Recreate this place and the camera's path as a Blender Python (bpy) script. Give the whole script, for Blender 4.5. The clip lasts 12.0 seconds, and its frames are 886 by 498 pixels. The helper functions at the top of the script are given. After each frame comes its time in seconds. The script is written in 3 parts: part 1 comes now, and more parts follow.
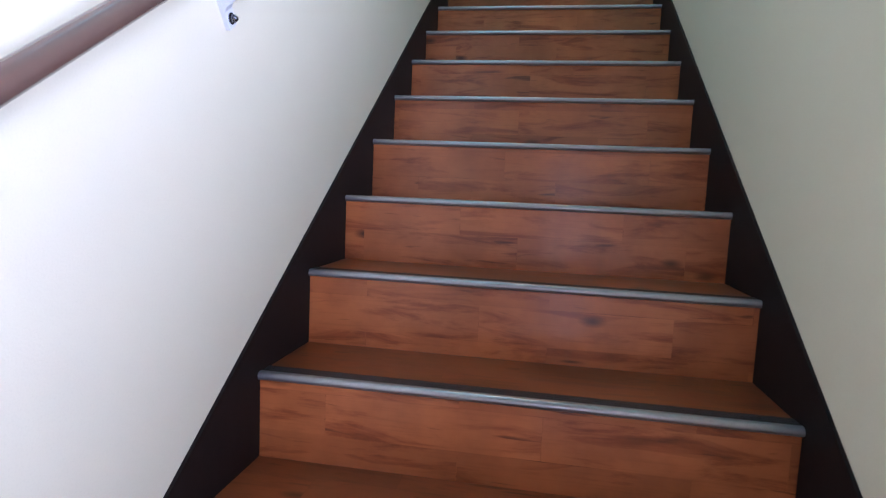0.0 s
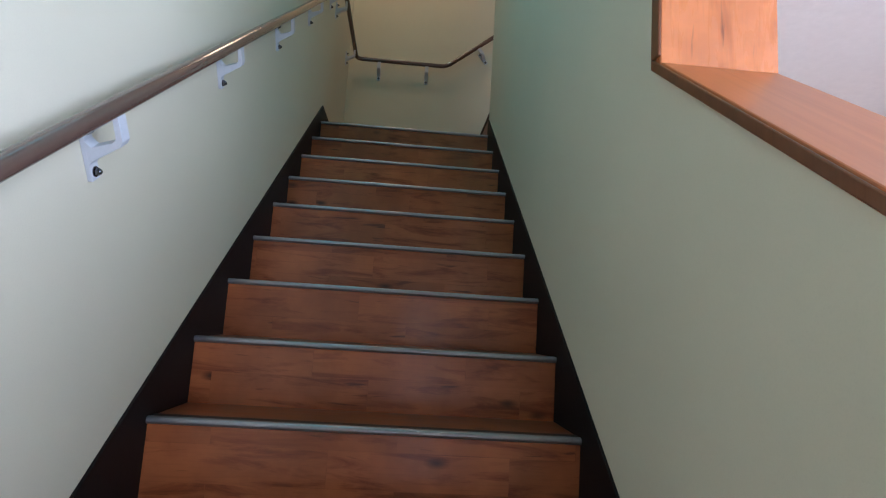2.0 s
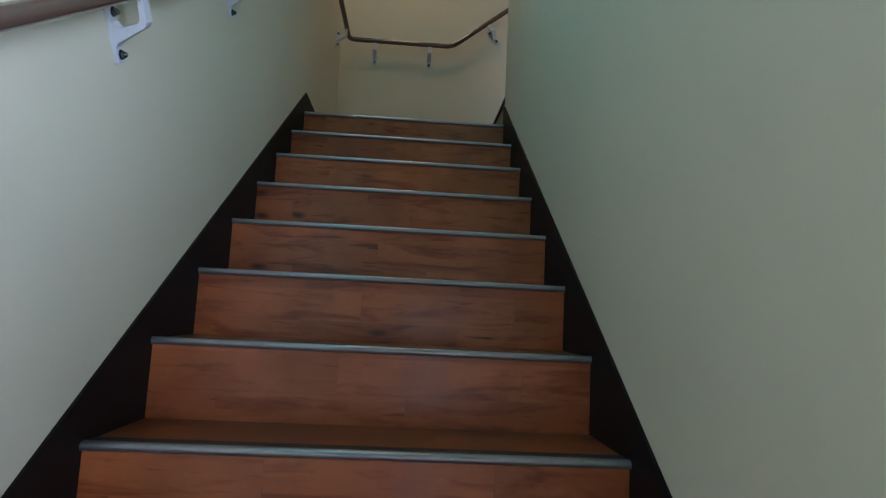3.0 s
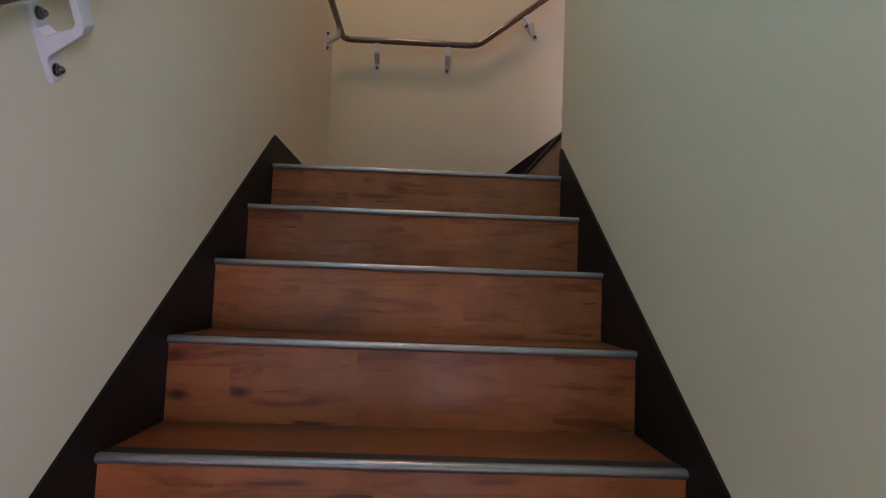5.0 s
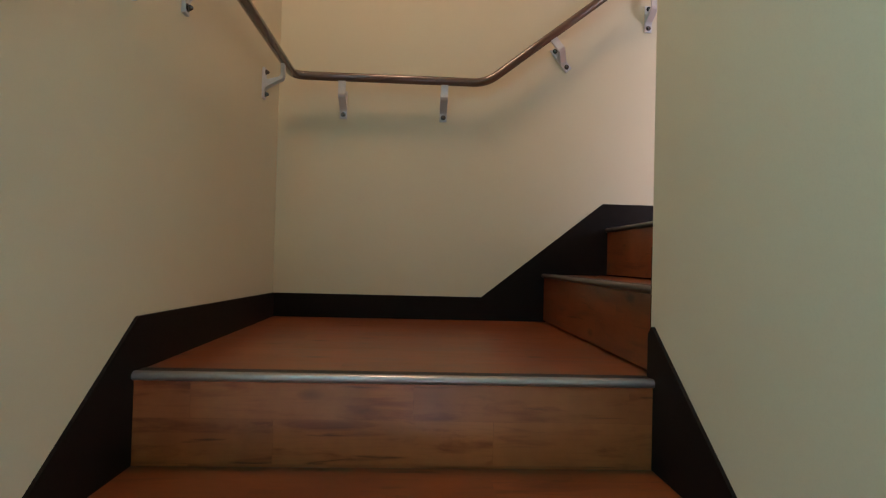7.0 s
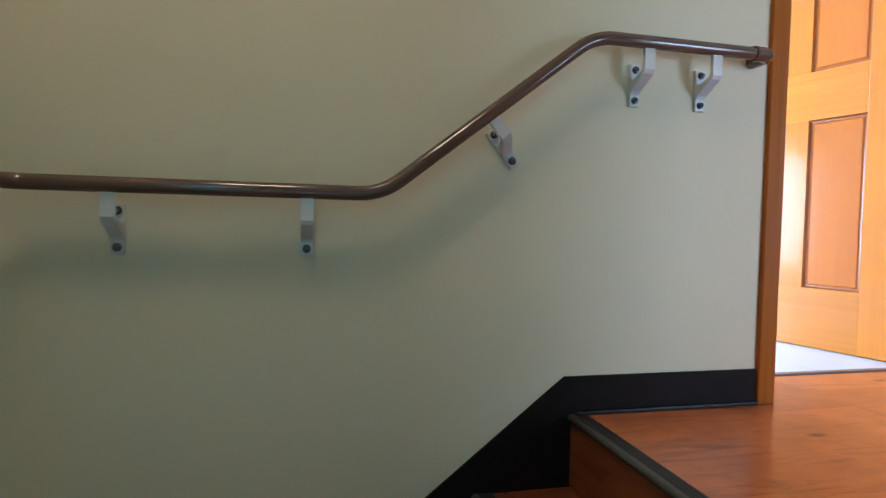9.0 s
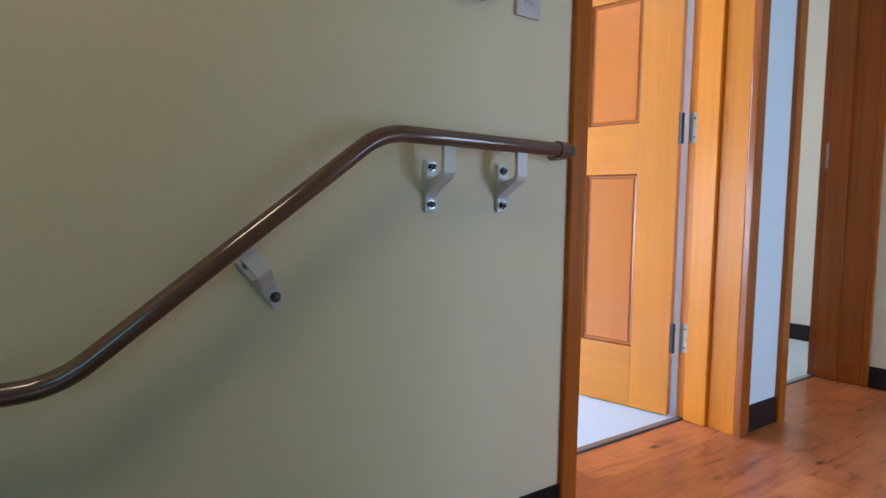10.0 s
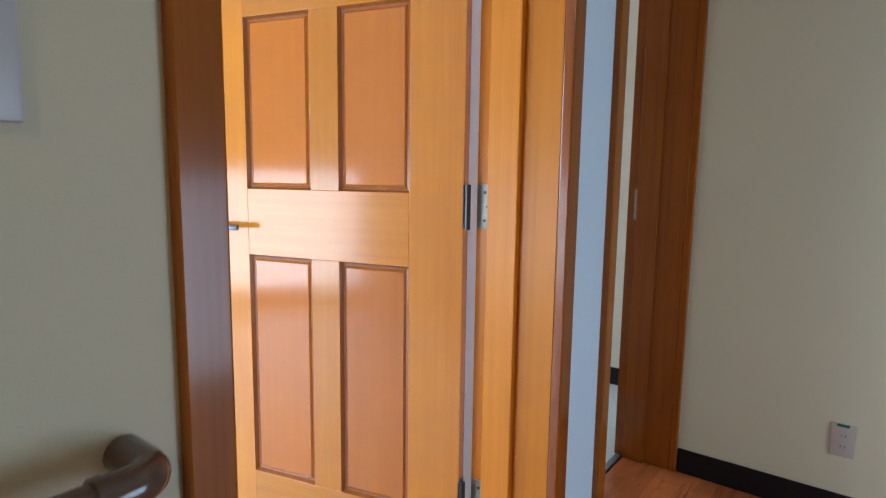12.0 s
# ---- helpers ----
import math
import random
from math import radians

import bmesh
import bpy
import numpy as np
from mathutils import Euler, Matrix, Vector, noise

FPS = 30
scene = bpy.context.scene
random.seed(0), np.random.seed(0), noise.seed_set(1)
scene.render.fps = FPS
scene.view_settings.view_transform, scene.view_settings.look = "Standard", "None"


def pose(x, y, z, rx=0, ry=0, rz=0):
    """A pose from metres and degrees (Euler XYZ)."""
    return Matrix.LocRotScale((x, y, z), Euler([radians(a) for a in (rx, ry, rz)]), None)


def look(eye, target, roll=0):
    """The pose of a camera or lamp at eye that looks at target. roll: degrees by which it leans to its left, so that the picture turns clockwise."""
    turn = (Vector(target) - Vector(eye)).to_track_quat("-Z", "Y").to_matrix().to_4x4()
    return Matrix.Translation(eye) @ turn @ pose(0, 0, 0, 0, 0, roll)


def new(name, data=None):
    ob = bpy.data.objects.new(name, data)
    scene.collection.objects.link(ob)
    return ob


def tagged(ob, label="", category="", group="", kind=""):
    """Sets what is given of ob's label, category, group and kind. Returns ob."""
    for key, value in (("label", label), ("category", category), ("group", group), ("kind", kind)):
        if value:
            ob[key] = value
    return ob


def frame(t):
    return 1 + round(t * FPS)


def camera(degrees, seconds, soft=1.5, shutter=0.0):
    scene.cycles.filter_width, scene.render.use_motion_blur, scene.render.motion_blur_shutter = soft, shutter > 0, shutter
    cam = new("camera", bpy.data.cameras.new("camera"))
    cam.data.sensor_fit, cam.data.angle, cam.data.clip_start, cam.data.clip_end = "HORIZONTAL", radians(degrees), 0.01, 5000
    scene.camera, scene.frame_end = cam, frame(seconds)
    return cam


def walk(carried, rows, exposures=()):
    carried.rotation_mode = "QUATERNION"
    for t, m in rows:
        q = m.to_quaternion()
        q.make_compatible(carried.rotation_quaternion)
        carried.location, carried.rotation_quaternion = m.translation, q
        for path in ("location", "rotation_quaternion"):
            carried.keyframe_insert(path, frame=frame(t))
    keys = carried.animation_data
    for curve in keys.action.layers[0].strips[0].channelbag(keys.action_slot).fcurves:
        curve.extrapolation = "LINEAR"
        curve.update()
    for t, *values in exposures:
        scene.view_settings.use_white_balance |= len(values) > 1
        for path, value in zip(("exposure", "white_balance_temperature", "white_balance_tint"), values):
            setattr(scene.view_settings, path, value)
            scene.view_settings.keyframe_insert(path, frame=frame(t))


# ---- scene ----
cam = camera(75.7, 12.0, soft=1.15, shutter=0.15)
PATH = [
    (0, (0.534, -0.761, 0.588), (0.199, 1.199, 0.381), 2.5),
    (0.5, (0.569, -0.817, 0.64), (0.408, 1.175, 0.568), 3.0),
    (1, (0.574, -0.852, 0.651), (0.579, 1.147, 0.729), 3.3),
    (1.5, (0.558, -0.871, 0.644), (0.686, 1.114, 0.852), 3.4),
    (2, (0.55, -0.859, 0.628), (0.68, 1.119, 0.896), 3.6),
    (2.5, (0.61, -0.621, 0.669), (0.732, 1.359, 0.924), 3.3),
    (3, (0.563, -0.336, 0.814), (0.674, 1.648, 1.045), 2.8),
    (3.2, (0.57, -0.277, 0.891), (0.661, 1.708, 1.114), 2.9),
    (5, (0.527, 0.479, 1.38), (0.594, 2.473, 1.514), 2.2),
    (5.5, (0.484, 0.677, 1.546), (0.542, 2.674, 1.653), 2.1),
    (6, (0.504, 0.904, 1.692), (0.575, 2.902, 1.747), 1.6),
    (6.5, (0.465, 1.118, 1.855), (0.554, 3.115, 1.905), 1.5),
    (7, (0.52, 1.326, 2.004), (0.618, 3.323, 2.042), 1.5),
    (8.8, (0.561, 2.122, 2.55), (0.913, 4.09, 2.484), 1.4),
    (9, (0.617, 2.194, 2.595), (1.076, 4.139, 2.52), 1.3),
    (9.5, (0.713, 2.401, 2.741), (1.504, 4.235, 2.641), 0.9),
    (10, (0.769, 2.517, 2.909), (1.9, 4.16, 2.773), 1.0),
    (10.5, (0.902, 2.629, 3.048), (2.329, 4.021, 2.89), 0.7),
    (11, (1.012, 2.752, 3.129), (2.656, 3.877, 2.951), 0.7),
    (11.5, (1.271, 2.843, 3.172), (2.916, 3.962, 2.969), 0.5),
    (12, (1.526, 2.957, 3.301), (3.102, 4.161, 3.046), 0.8),
]
EXPOSURES = [(0, 0.5, 5550, 29), (0.5, 0.12, 5600, 28), (1, -0.12, 5650, 25), (1.5, -0.2, 5650, 17), (2, -0.32, 5700, 17), (2.5, -0.47, 5650, 15), (3, -0.36, 5500, 14), (5, 0.06, 6600, 42), (6, 0.1, 7100, 51), (7, 0.37, 6950, 33), (8.8, 0.07, 5400, 9), (10, -0.44, 5500, 9), (11, -0.8, 5750, 10), (12, -0.9, 5700, 6)]
walk(cam, [(t, look(eye, target, roll)) for t, eye, target, roll in PATH], EXPOSURES)

# ---- world and lights ----
FL = 2.138           # level of the upper hall floor
GR = -0.834          # level of the entrance floor
CE = 4.54            # ceiling of hall and stairwell
RISE, RUN, LZ = 0.1741, 0.240, 1.778
NF = 2.420           # front of the landing's nosing


def nose_y(k):
    return NF - (10 - k) * RUN


world = bpy.data.worlds.new("sky")
scene.world = world
world.use_nodes = True
wn = world.node_tree.nodes
sky = wn.new("ShaderNodeTexSky")
sky.sky_type, sky.sun_disc, sky.sun_elevation, sky.sun_rotation = "NISHITA", False, radians(42), radians(200)
world.node_tree.links.new(sky.outputs[0], wn["Background"].inputs[0])
wn["Background"].inputs[1].default_value = 0.1
sun = new("sun", bpy.data.lights.new("sun", "SUN"))
sun.data.energy, sun.data.angle, sun.data.color = 1.0, radians(10), (1.0, 0.95, 0.88)
sun.matrix_world = look((0, 0, 20), (6, 14, 0))
DAY = (0.72, 0.83, 1.0)


def area(name, eye, target, w, h, watts, color):
    li = bpy.data.lights.new(name, "AREA")
    li.shape, li.size, li.size_y, li.energy, li.color = "RECTANGLE", w, h, watts, color
    ob = new(name, li)
    ob.matrix_world = look(eye, target)
    return ob


area("side_room_daylight", (3.45, -1.5, 1.05), (0, -0.5, 0.5), 2.2, 1.05, 135, DAY)
area("side_room_south_daylight", (2.75, -3.22, 0.75), (0.4, 0.4, 0.5), 1.0, 1.3, 95, DAY)
area("stairwell_daylight", (-0.06, 0.5, 3.35), (1.0, 0.55, 2.8), 1.1, 0.85, 19, (0.13, 0.74, 0.90))
area("entrance_daylight", (0.76, -3.22, 0.1), (0.7, 0, 0.3), 0.38, 1.7, 4.5, DAY)
area("north_room_daylight", (-0.55, 5.68, 2.82), (2.5, 4.6, 2.75), 1.4, 1.0, 78, (0.90, 0.95, 1.0))
# added lamp that brightens the floor and the gap by the hinges
area("north_room_back_daylight", (1.3, 6.48, 3.5), (2.3, 3.9, 2.6), 1.4, 1.2, 115, DAY)
area("corner_room_daylight", (4.0, 6.45, 3.5), (3.7, 4.0, 2.6), 1.2, 1.2, 42, (1.0, 0.95, 0.85))
area("hall_daylight", (2.9, 1.28, 2.78), (2.8, 3.5, 3.0), 0.75, 1.0, 31, (0.68, 0.83, 0.98))
area("landing_lamp", (0.37, 2.70, 4.42), (0.37, 2.70, 0), 0.34, 0.34, 9.5, (1.0, 0.70, 0.42))

# ---- materials ----


def nodes(name, rough=0.5, metal=0.0, coat=0.0):
    m = bpy.data.materials.new(name)
    m.use_nodes = True
    n, l = m.node_tree.nodes, m.node_tree.links
    b = n["Principled BSDF"]
    b.inputs["Roughness"].default_value, b.inputs["Metallic"].default_value = rough, metal
    b.inputs["Coat Weight"].default_value = coat
    b.inputs["Coat Roughness"].default_value = 0.12
    return m, n, l, b


def coords(n, l, scale, turn=(0, 0, 0), space="Object"):
    tc, mp = n.new("ShaderNodeTexCoord"), n.new("ShaderNodeMapping")
    mp.inputs["Scale"].default_value = scale
    mp.inputs["Rotation"].default_value = [radians(a) for a in turn]
    l.new(tc.outputs[space], mp.inputs[0])
    return mp


def noise_tex(n, l, vec, scale, detail=4, rough=0.6, dist=0.0):
    t = n.new("ShaderNodeTexNoise")
    t.inputs["Scale"].default_value, t.inputs["Detail"].default_value = scale, detail
    t.inputs["Roughness"].default_value, t.inputs["Distortion"].default_value = rough, dist
    l.new(vec, t.inputs["Vector"])
    return t.outputs["Fac"]


def ramp(n, l, fac, stops):
    r = n.new("ShaderNodeValToRGB")
    e = r.color_ramp.elements
    while len(e) < len(stops):
        e.new(0.5)
    for el, (p, c) in zip(e, stops):
        el.position, el.color = p, (*c, 1)
    l.new(fac, r.inputs[0])
    return r.outputs[0]


def mix(n, l, a, b, fac, mode="MIX"):
    m = n.new("ShaderNodeMix")
    m.data_type, m.blend_type = "RGBA", mode
    for sock, v in ((m.inputs[0], fac), (m.inputs[6], a), (m.inputs[7], b)):
        if isinstance(v, (int, float)):
            sock.default_value = v
        elif isinstance(v, tuple):
            sock.default_value = (*v, 1)
        else:
            l.new(v, sock)
    return m.outputs[2]


def bump(n, l, b, height, strength, dist=0.002):
    u = n.new("ShaderNodeBump")
    u.inputs["Strength"].default_value, u.inputs["Distance"].default_value = strength, dist
    l.new(height, u.inputs["Height"])
    l.new(u.outputs[0], b.inputs["Normal"])


def paint(name, color, rough=0.5, metal=0.0, vary=0.06, scale=30, bumpy=0.05, coat=0.0, gloss=0.5):
    m, n, l, b = nodes(name, rough, metal, coat)
    b.inputs["Specular IOR Level"].default_value = gloss
    v = coords(n, l, (1, 1, 1))
    f = noise_tex(n, l, v.outputs[0], scale, 5)
    big = noise_tex(n, l, v.outputs[0], 2.5, 3)
    c = ramp(n, l, f, [(0.3, tuple(k * (1 - vary) for k in color)), (0.7, tuple(min(1, k * (1 + vary)) for k in color))])
    c = mix(n, l, c, tuple(k * (1 - 1.6 * vary) for k in color), big, "MIX")
    l.new(c, b.inputs["Base Color"])
    bump(n, l, b, f, bumpy)
    return m


def wallpaper(name, color):
    m, n, l, b = nodes(name, 0.62)
    v = coords(n, l, (1, 1, 1))
    fine = noise_tex(n, l, v.outputs[0], 320, 3)
    mid = noise_tex(n, l, v.outputs[0], 60, 3)
    big = noise_tex(n, l, v.outputs[0], 1.3, 4)
    c = ramp(n, l, big, [(0.3, tuple(k * 0.95 for k in color)), (0.7, color)])
    c = mix(n, l, c, tuple(k * 0.9 for k in color), ramp(n, l, fine, [(0.5, (0, 0, 0)), (0.75, (0.5, 0.5, 0.5))]))
    l.new(c, b.inputs["Base Color"])
    bump(n, l, b, mix(n, l, fine, mid, 0.4), 0.22, 0.0015)
    return m


def stave_wood(name, axis, light, mid, dark, rough=0.3, stave=(0.42, 0.085), turn=(0, 0, 0), coat=0.15):
    """Knotty laminate of short staves; axis 'x' or 'z' is the grain's way."""
    m, n, l, b = nodes(name, rough, 0, coat)
    tc, info, add = n.new("ShaderNodeTexCoord"), n.new("ShaderNodeObjectInfo"), n.new("ShaderNodeVectorMath")
    mul = n.new("ShaderNodeVectorMath")
    mul.operation, mul.inputs[1].default_value = "MULTIPLY", (7.0, 3.1, 5.3)
    rnd = n.new("ShaderNodeCombineXYZ")
    for i in range(3):
        l.new(info.outputs["Random"], rnd.inputs[i])
    l.new(rnd.outputs[0], mul.inputs[0])
    rot = n.new("ShaderNodeMapping")
    rot.inputs["Rotation"].default_value = [radians(a) for a in turn]
    l.new(tc.outputs["Object"], rot.inputs[0])
    l.new(rot.outputs[0], add.inputs[0])
    l.new(mul.outputs[0], add.inputs[1])
    p = add.outputs[0]
    br = n.new("ShaderNodeTexBrick")
    br.inputs["Scale"].default_value = 1
    br.inputs["Brick Width"].default_value, br.inputs["Row Height"].default_value = stave
    br.inputs["Mortar Size"].default_value = 0.0006
    br.inputs["Color1"].default_value, br.inputs["Color2"].default_value = (0.1, 0.1, 0.1, 1), (0.9, 0.9, 0.9, 1)
    br.inputs["Mortar"].default_value = (0.35, 0.35, 0.35, 1)
    br.offset = 0.37
    l.new(p, br.inputs["Vector"])
    shift = n.new("ShaderNodeVectorMath")
    shift.operation = "MULTIPLY_ADD"
    shift.inputs[1].default_value = (3, 5, 9)
    l.new(br.outputs["Color"], shift.inputs[0])
    l.new(p, shift.inputs[2])
    st = n.new("ShaderNodeMapping")
    st.inputs["Scale"].default_value = (2.4, 15, 15)
    l.new(shift.outputs[0], st.inputs[0])
    grain = noise_tex(n, l, st.outputs[0], 1.6, 6, 0.62, 0.7)
    st2 = n.new("ShaderNodeMapping")
    st2.inputs["Scale"].default_value = (9, 210, 210)
    l.new(shift.outputs[0], st2.inputs[0])
    fine = noise_tex(n, l, st2.outputs[0], 1.0, 3)
    kn = n.new("ShaderNodeTexVoronoi")
    ks = n.new("ShaderNodeMapping")
    ks.inputs["Scale"].default_value = (4.2, 9.5, 9.5)
    l.new(shift.outputs[0], ks.inputs[0])
    l.new(ks.outputs[0], kn.inputs["Vector"])
    kn.inputs["Scale"].default_value = 1.0
    c = ramp(n, l, grain, [(0.22, dark), (0.37, mid), (0.49, light), (0.68, light), (0.82, mid)])
    st3 = n.new("ShaderNodeMapping")
    st3.inputs["Scale"].default_value = (6.0, 55, 55)
    l.new(shift.outputs[0], st3.inputs[0])
    dash = noise_tex(n, l, st3.outputs[0], 1.0, 3, 0.5, 0.4)
    c = mix(n, l, c, dark, ramp(n, l, dash, [(0.65, (0, 0, 0)), (0.73, (0.85, 0.85, 0.85))]))
    blot = noise_tex(n, l, p, 7.0, 4, 0.6)
    c = mix(n, l, c, ramp(n, l, blot, [(0.3, (0.80, 0.75, 0.72)), (0.62, (1.12, 1.1, 1.08))]), 1.0, "MULTIPLY")
    tone = ramp(n, l, br.outputs["Color"], [(0.1, (0.80, 0.76, 0.74)), (0.9, (1.14, 1.13, 1.12))])
    c = mix(n, l, c, tone, 1.0, "MULTIPLY")
    c = mix(n, l, c, tuple(k * 0.8 for k in mid), ramp(n, l, fine, [(0.5, (0, 0, 0)), (0.85, (0.35, 0.35, 0.35))]))
    c = mix(n, l, c, tuple(k * 0.75 for k in dark), ramp(n, l, kn.outputs["Distance"], [(0.045, (0.95, 0.95, 0.95)), (0.15, (0, 0, 0))]))
    l.new(c, b.inputs["Base Color"])
    rr = n.new("ShaderNodeMapRange")
    rr.inputs["To Min"].default_value, rr.inputs["To Max"].default_value = rough - 0.06, rough + 0.1
    l.new(grain, rr.inputs[0])
    l.new(rr.outputs[0], b.inputs["Roughness"])
    bump(n, l, b, fine, 0.05, 0.0006)
    return m


def fir(name, light, dark, rough=0.13, upright=True, coat=0.2, gloss=0.5, relief=0.014):
    """Varnished straight-grained joinery timber."""
    m, n, l, b = nodes(name, rough, 0, coat)
    b.inputs["Specular IOR Level"].default_value = gloss
    v = coords(n, l, (40, 1.1, 1.1) if upright == "y" else (55, 55, 1.1) if upright else (1.1, 55, 55))
    g = noise_tex(n, l, v.outputs[0], 1.2, 6, 0.65, 0.5)
    v2 = coords(n, l, (1, 1, 1))
    big = noise_tex(n, l, v2.outputs[0], 2.2, 3)
    c = ramp(n, l, g, [(0.28, dark), (0.62, light)])
    c = mix(n, l, c, tuple(k * 0.85 for k in dark), ramp(n, l, big, [(0.35, (0, 0, 0)), (0.75, (0.45, 0.45, 0.45))]))
    info = n.new("ShaderNodeObjectInfo")
    c = mix(n, l, c, ramp(n, l, info.outputs["Random"], [(0, (0.88, 0.86, 0.84)), (1, (1.06, 1.04, 1.02))]), 1.0, "MULTIPLY")
    l.new(c, b.inputs["Base Color"])
    bump(n, l, b, g, relief, 0.0006)
    return m


M_WALL = wallpaper("cream_wallpaper", (0.67, 0.625, 0.475))
M_ROOM = wallpaper("pale_wallpaper", (0.80, 0.77, 0.72))
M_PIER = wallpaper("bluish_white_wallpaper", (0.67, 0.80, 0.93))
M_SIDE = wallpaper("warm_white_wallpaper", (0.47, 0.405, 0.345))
M_CEIL = paint("ceiling_white", (0.78, 0.77, 0.74), 0.8)
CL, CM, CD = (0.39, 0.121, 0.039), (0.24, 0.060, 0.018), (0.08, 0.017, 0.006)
# Riser laminate darkened: shade on treads and upper risers is in the colour
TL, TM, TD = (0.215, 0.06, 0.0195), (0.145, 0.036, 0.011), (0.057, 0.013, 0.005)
M_TREAD = stave_wood("shaded_tread_laminate", "x", TL, TM, TD, 0.3, turn=(0, 0, 0))
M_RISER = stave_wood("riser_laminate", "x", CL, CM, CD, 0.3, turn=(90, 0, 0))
M_STEPX = stave_wood("shaded_step_laminate", "y", TL, TM, TD, 0.28, turn=(0, 0, 90))
M_RISEX = stave_wood("shaded_upper_riser_laminate", "y", TL, TM, TD, 0.3, turn=(0, 90, 90))
M_HALL = stave_wood("hall_floor_laminate", "x", (0.52, 0.17, 0.06), (0.38, 0.105, 0.034), (0.13, 0.033, 0.011), 0.3, (0.9, 0.15))
M_DARK = paint("dark_vinyl", (0.0125, 0.0085, 0.008), 0.56, vary=0.15, gloss=0.13)
M_SKIRT = paint("black_vinyl_skirting", (0.009, 0.009, 0.012), 0.42, vary=0.15, gloss=0.3)
M_NOSE = paint("grey_nosing", (0.40, 0.40, 0.42), 0.3, 0.75, vary=0.12, scale=80)
# darker nosing metal for the two upper steps
M_NOSE2 = paint("darker_nosing", (0.12, 0.11, 0.10), 0.4, 0.6, vary=0.15, scale=80)
M_GRIP = paint("dark_grip_strip", (0.032, 0.030, 0.033), 0.5, vary=0.1, scale=80, gloss=0.3)
M_RAIL = paint("taupe_rail_coating", (0.115, 0.068, 0.053), 0.14, vary=0.05, scale=60, bumpy=0.02, coat=0.3)
M_BRACK = paint("silver_bracket_paint", (0.62, 0.64, 0.68), 0.5, 0.1, vary=0.06, scale=120)
M_NUT = paint("chrome_nut", (0.19, 0.19, 0.21), 0.2, 1.0)
M_FIR = fir("varnished_fir", (0.74, 0.275, 0.020), (0.66, 0.225, 0.015))
M_JAMB = fir("varnished_jamb_fir", (0.74, 0.27, 0.020), (0.65, 0.215, 0.014), 0.34, True, 0.04, 0.22)
M_PANEL = fir("varnished_fir_panel", (0.67, 0.208, 0.017), (0.63, 0.19, 0.015), 0.09)
# moulding darker than the panels: the recess shadow is put into its colour
M_GROOVE = fir("shaded_moulding", (0.44, 0.14, 0.018), (0.34, 0.10, 0.012), 0.25)
# casing fronts face away from the light; these darker firs carry that shade
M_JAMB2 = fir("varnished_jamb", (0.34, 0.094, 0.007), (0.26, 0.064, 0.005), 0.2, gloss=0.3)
M_CASE = fir("shaded_casing", (0.40, 0.122, 0.011), (0.30, 0.082, 0.007), 0.22, gloss=0.25)
M_SILL = fir("varnished_cap", (0.46, 0.15, 0.043), (0.36, 0.105, 0.028), 0.34, "y", 0.1, relief=0.004)
M_POST = stave_wood("varnished_post", "z", (0.66, 0.235, 0.075), (0.50, 0.155, 0.042), (0.17, 0.045, 0.013), 0.25, (0.9, 0.06), turn=(0, 90, 0), coat=0.4)
# edge timber; its brown also stands in for the unlit room's darkness
M_EDGE = fir("stained_edge_and_room_shade", (0.20, 0.068, 0.022), (0.15, 0.05, 0.016), 0.3)
M_VINYL = paint("pale_sheet_floor", (0.64, 0.76, 0.90), 0.35, vary=0.05, scale=90)
M_STRIP = paint("metal_threshold", (0.30, 0.32, 0.36), 0.35, 0.7)
M_PLATE = paint("white_plastic", (0.53, 0.52, 0.55), 0.35, vary=0.02)
M_PLATE2 = paint("ivory_plastic", (0.50, 0.46, 0.43), 0.35, vary=0.02)
M_GREEN = paint("green_plastic", (0.02, 0.16, 0.10), 0.35)
M_BLACK = paint("black_plastic", (0.02, 0.02, 0.025), 0.3)
M_GREY = paint("grey_print", (0.22, 0.22, 0.24), 0.5)
M_STEEL = paint("hinge_steel", (0.42, 0.40, 0.35), 0.45, 0.6, vary=0.25)
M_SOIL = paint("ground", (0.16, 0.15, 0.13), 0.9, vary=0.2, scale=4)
M_WHITE = paint("white_frame", (0.75, 0.75, 0.74), 0.4)
glass, gn, gl, gb = nodes("glass", 0.02)
gb.inputs["Transmission Weight"].default_value = 1.0
lampm, ln, ll, lb = nodes("lamp_diffuser", 0.4)
lb.inputs["Base Color"].default_value = (0.9, 0.88, 0.82, 1)
lb.inputs["Emission Color"].default_value = (1.0, 0.70, 0.42, 1)
lb.inputs["Emission Strength"].default_value = 3.0

# ---- mesh helpers ----


def box(bm, x0, x1, y0, y1, z0, z1, bev=0.0):
    vs = [bm.verts.new((x, y, z)) for x in (x0, x1) for y in (y0, y1) for z in (z0, z1)]
    fs = [bm.faces.new([vs[i] for i in f]) for f in ((0, 1, 3, 2), (4, 6, 7, 5), (0, 4, 5, 1), (2, 3, 7, 6), (0, 2, 6, 4), (1, 5, 7, 3))]
    if bev:
        es = list({e for f in fs for e in f.edges})
        bmesh.ops.bevel(bm, geom=es, offset=bev, segments=2, affect="EDGES", profile=0.5)
    return bm


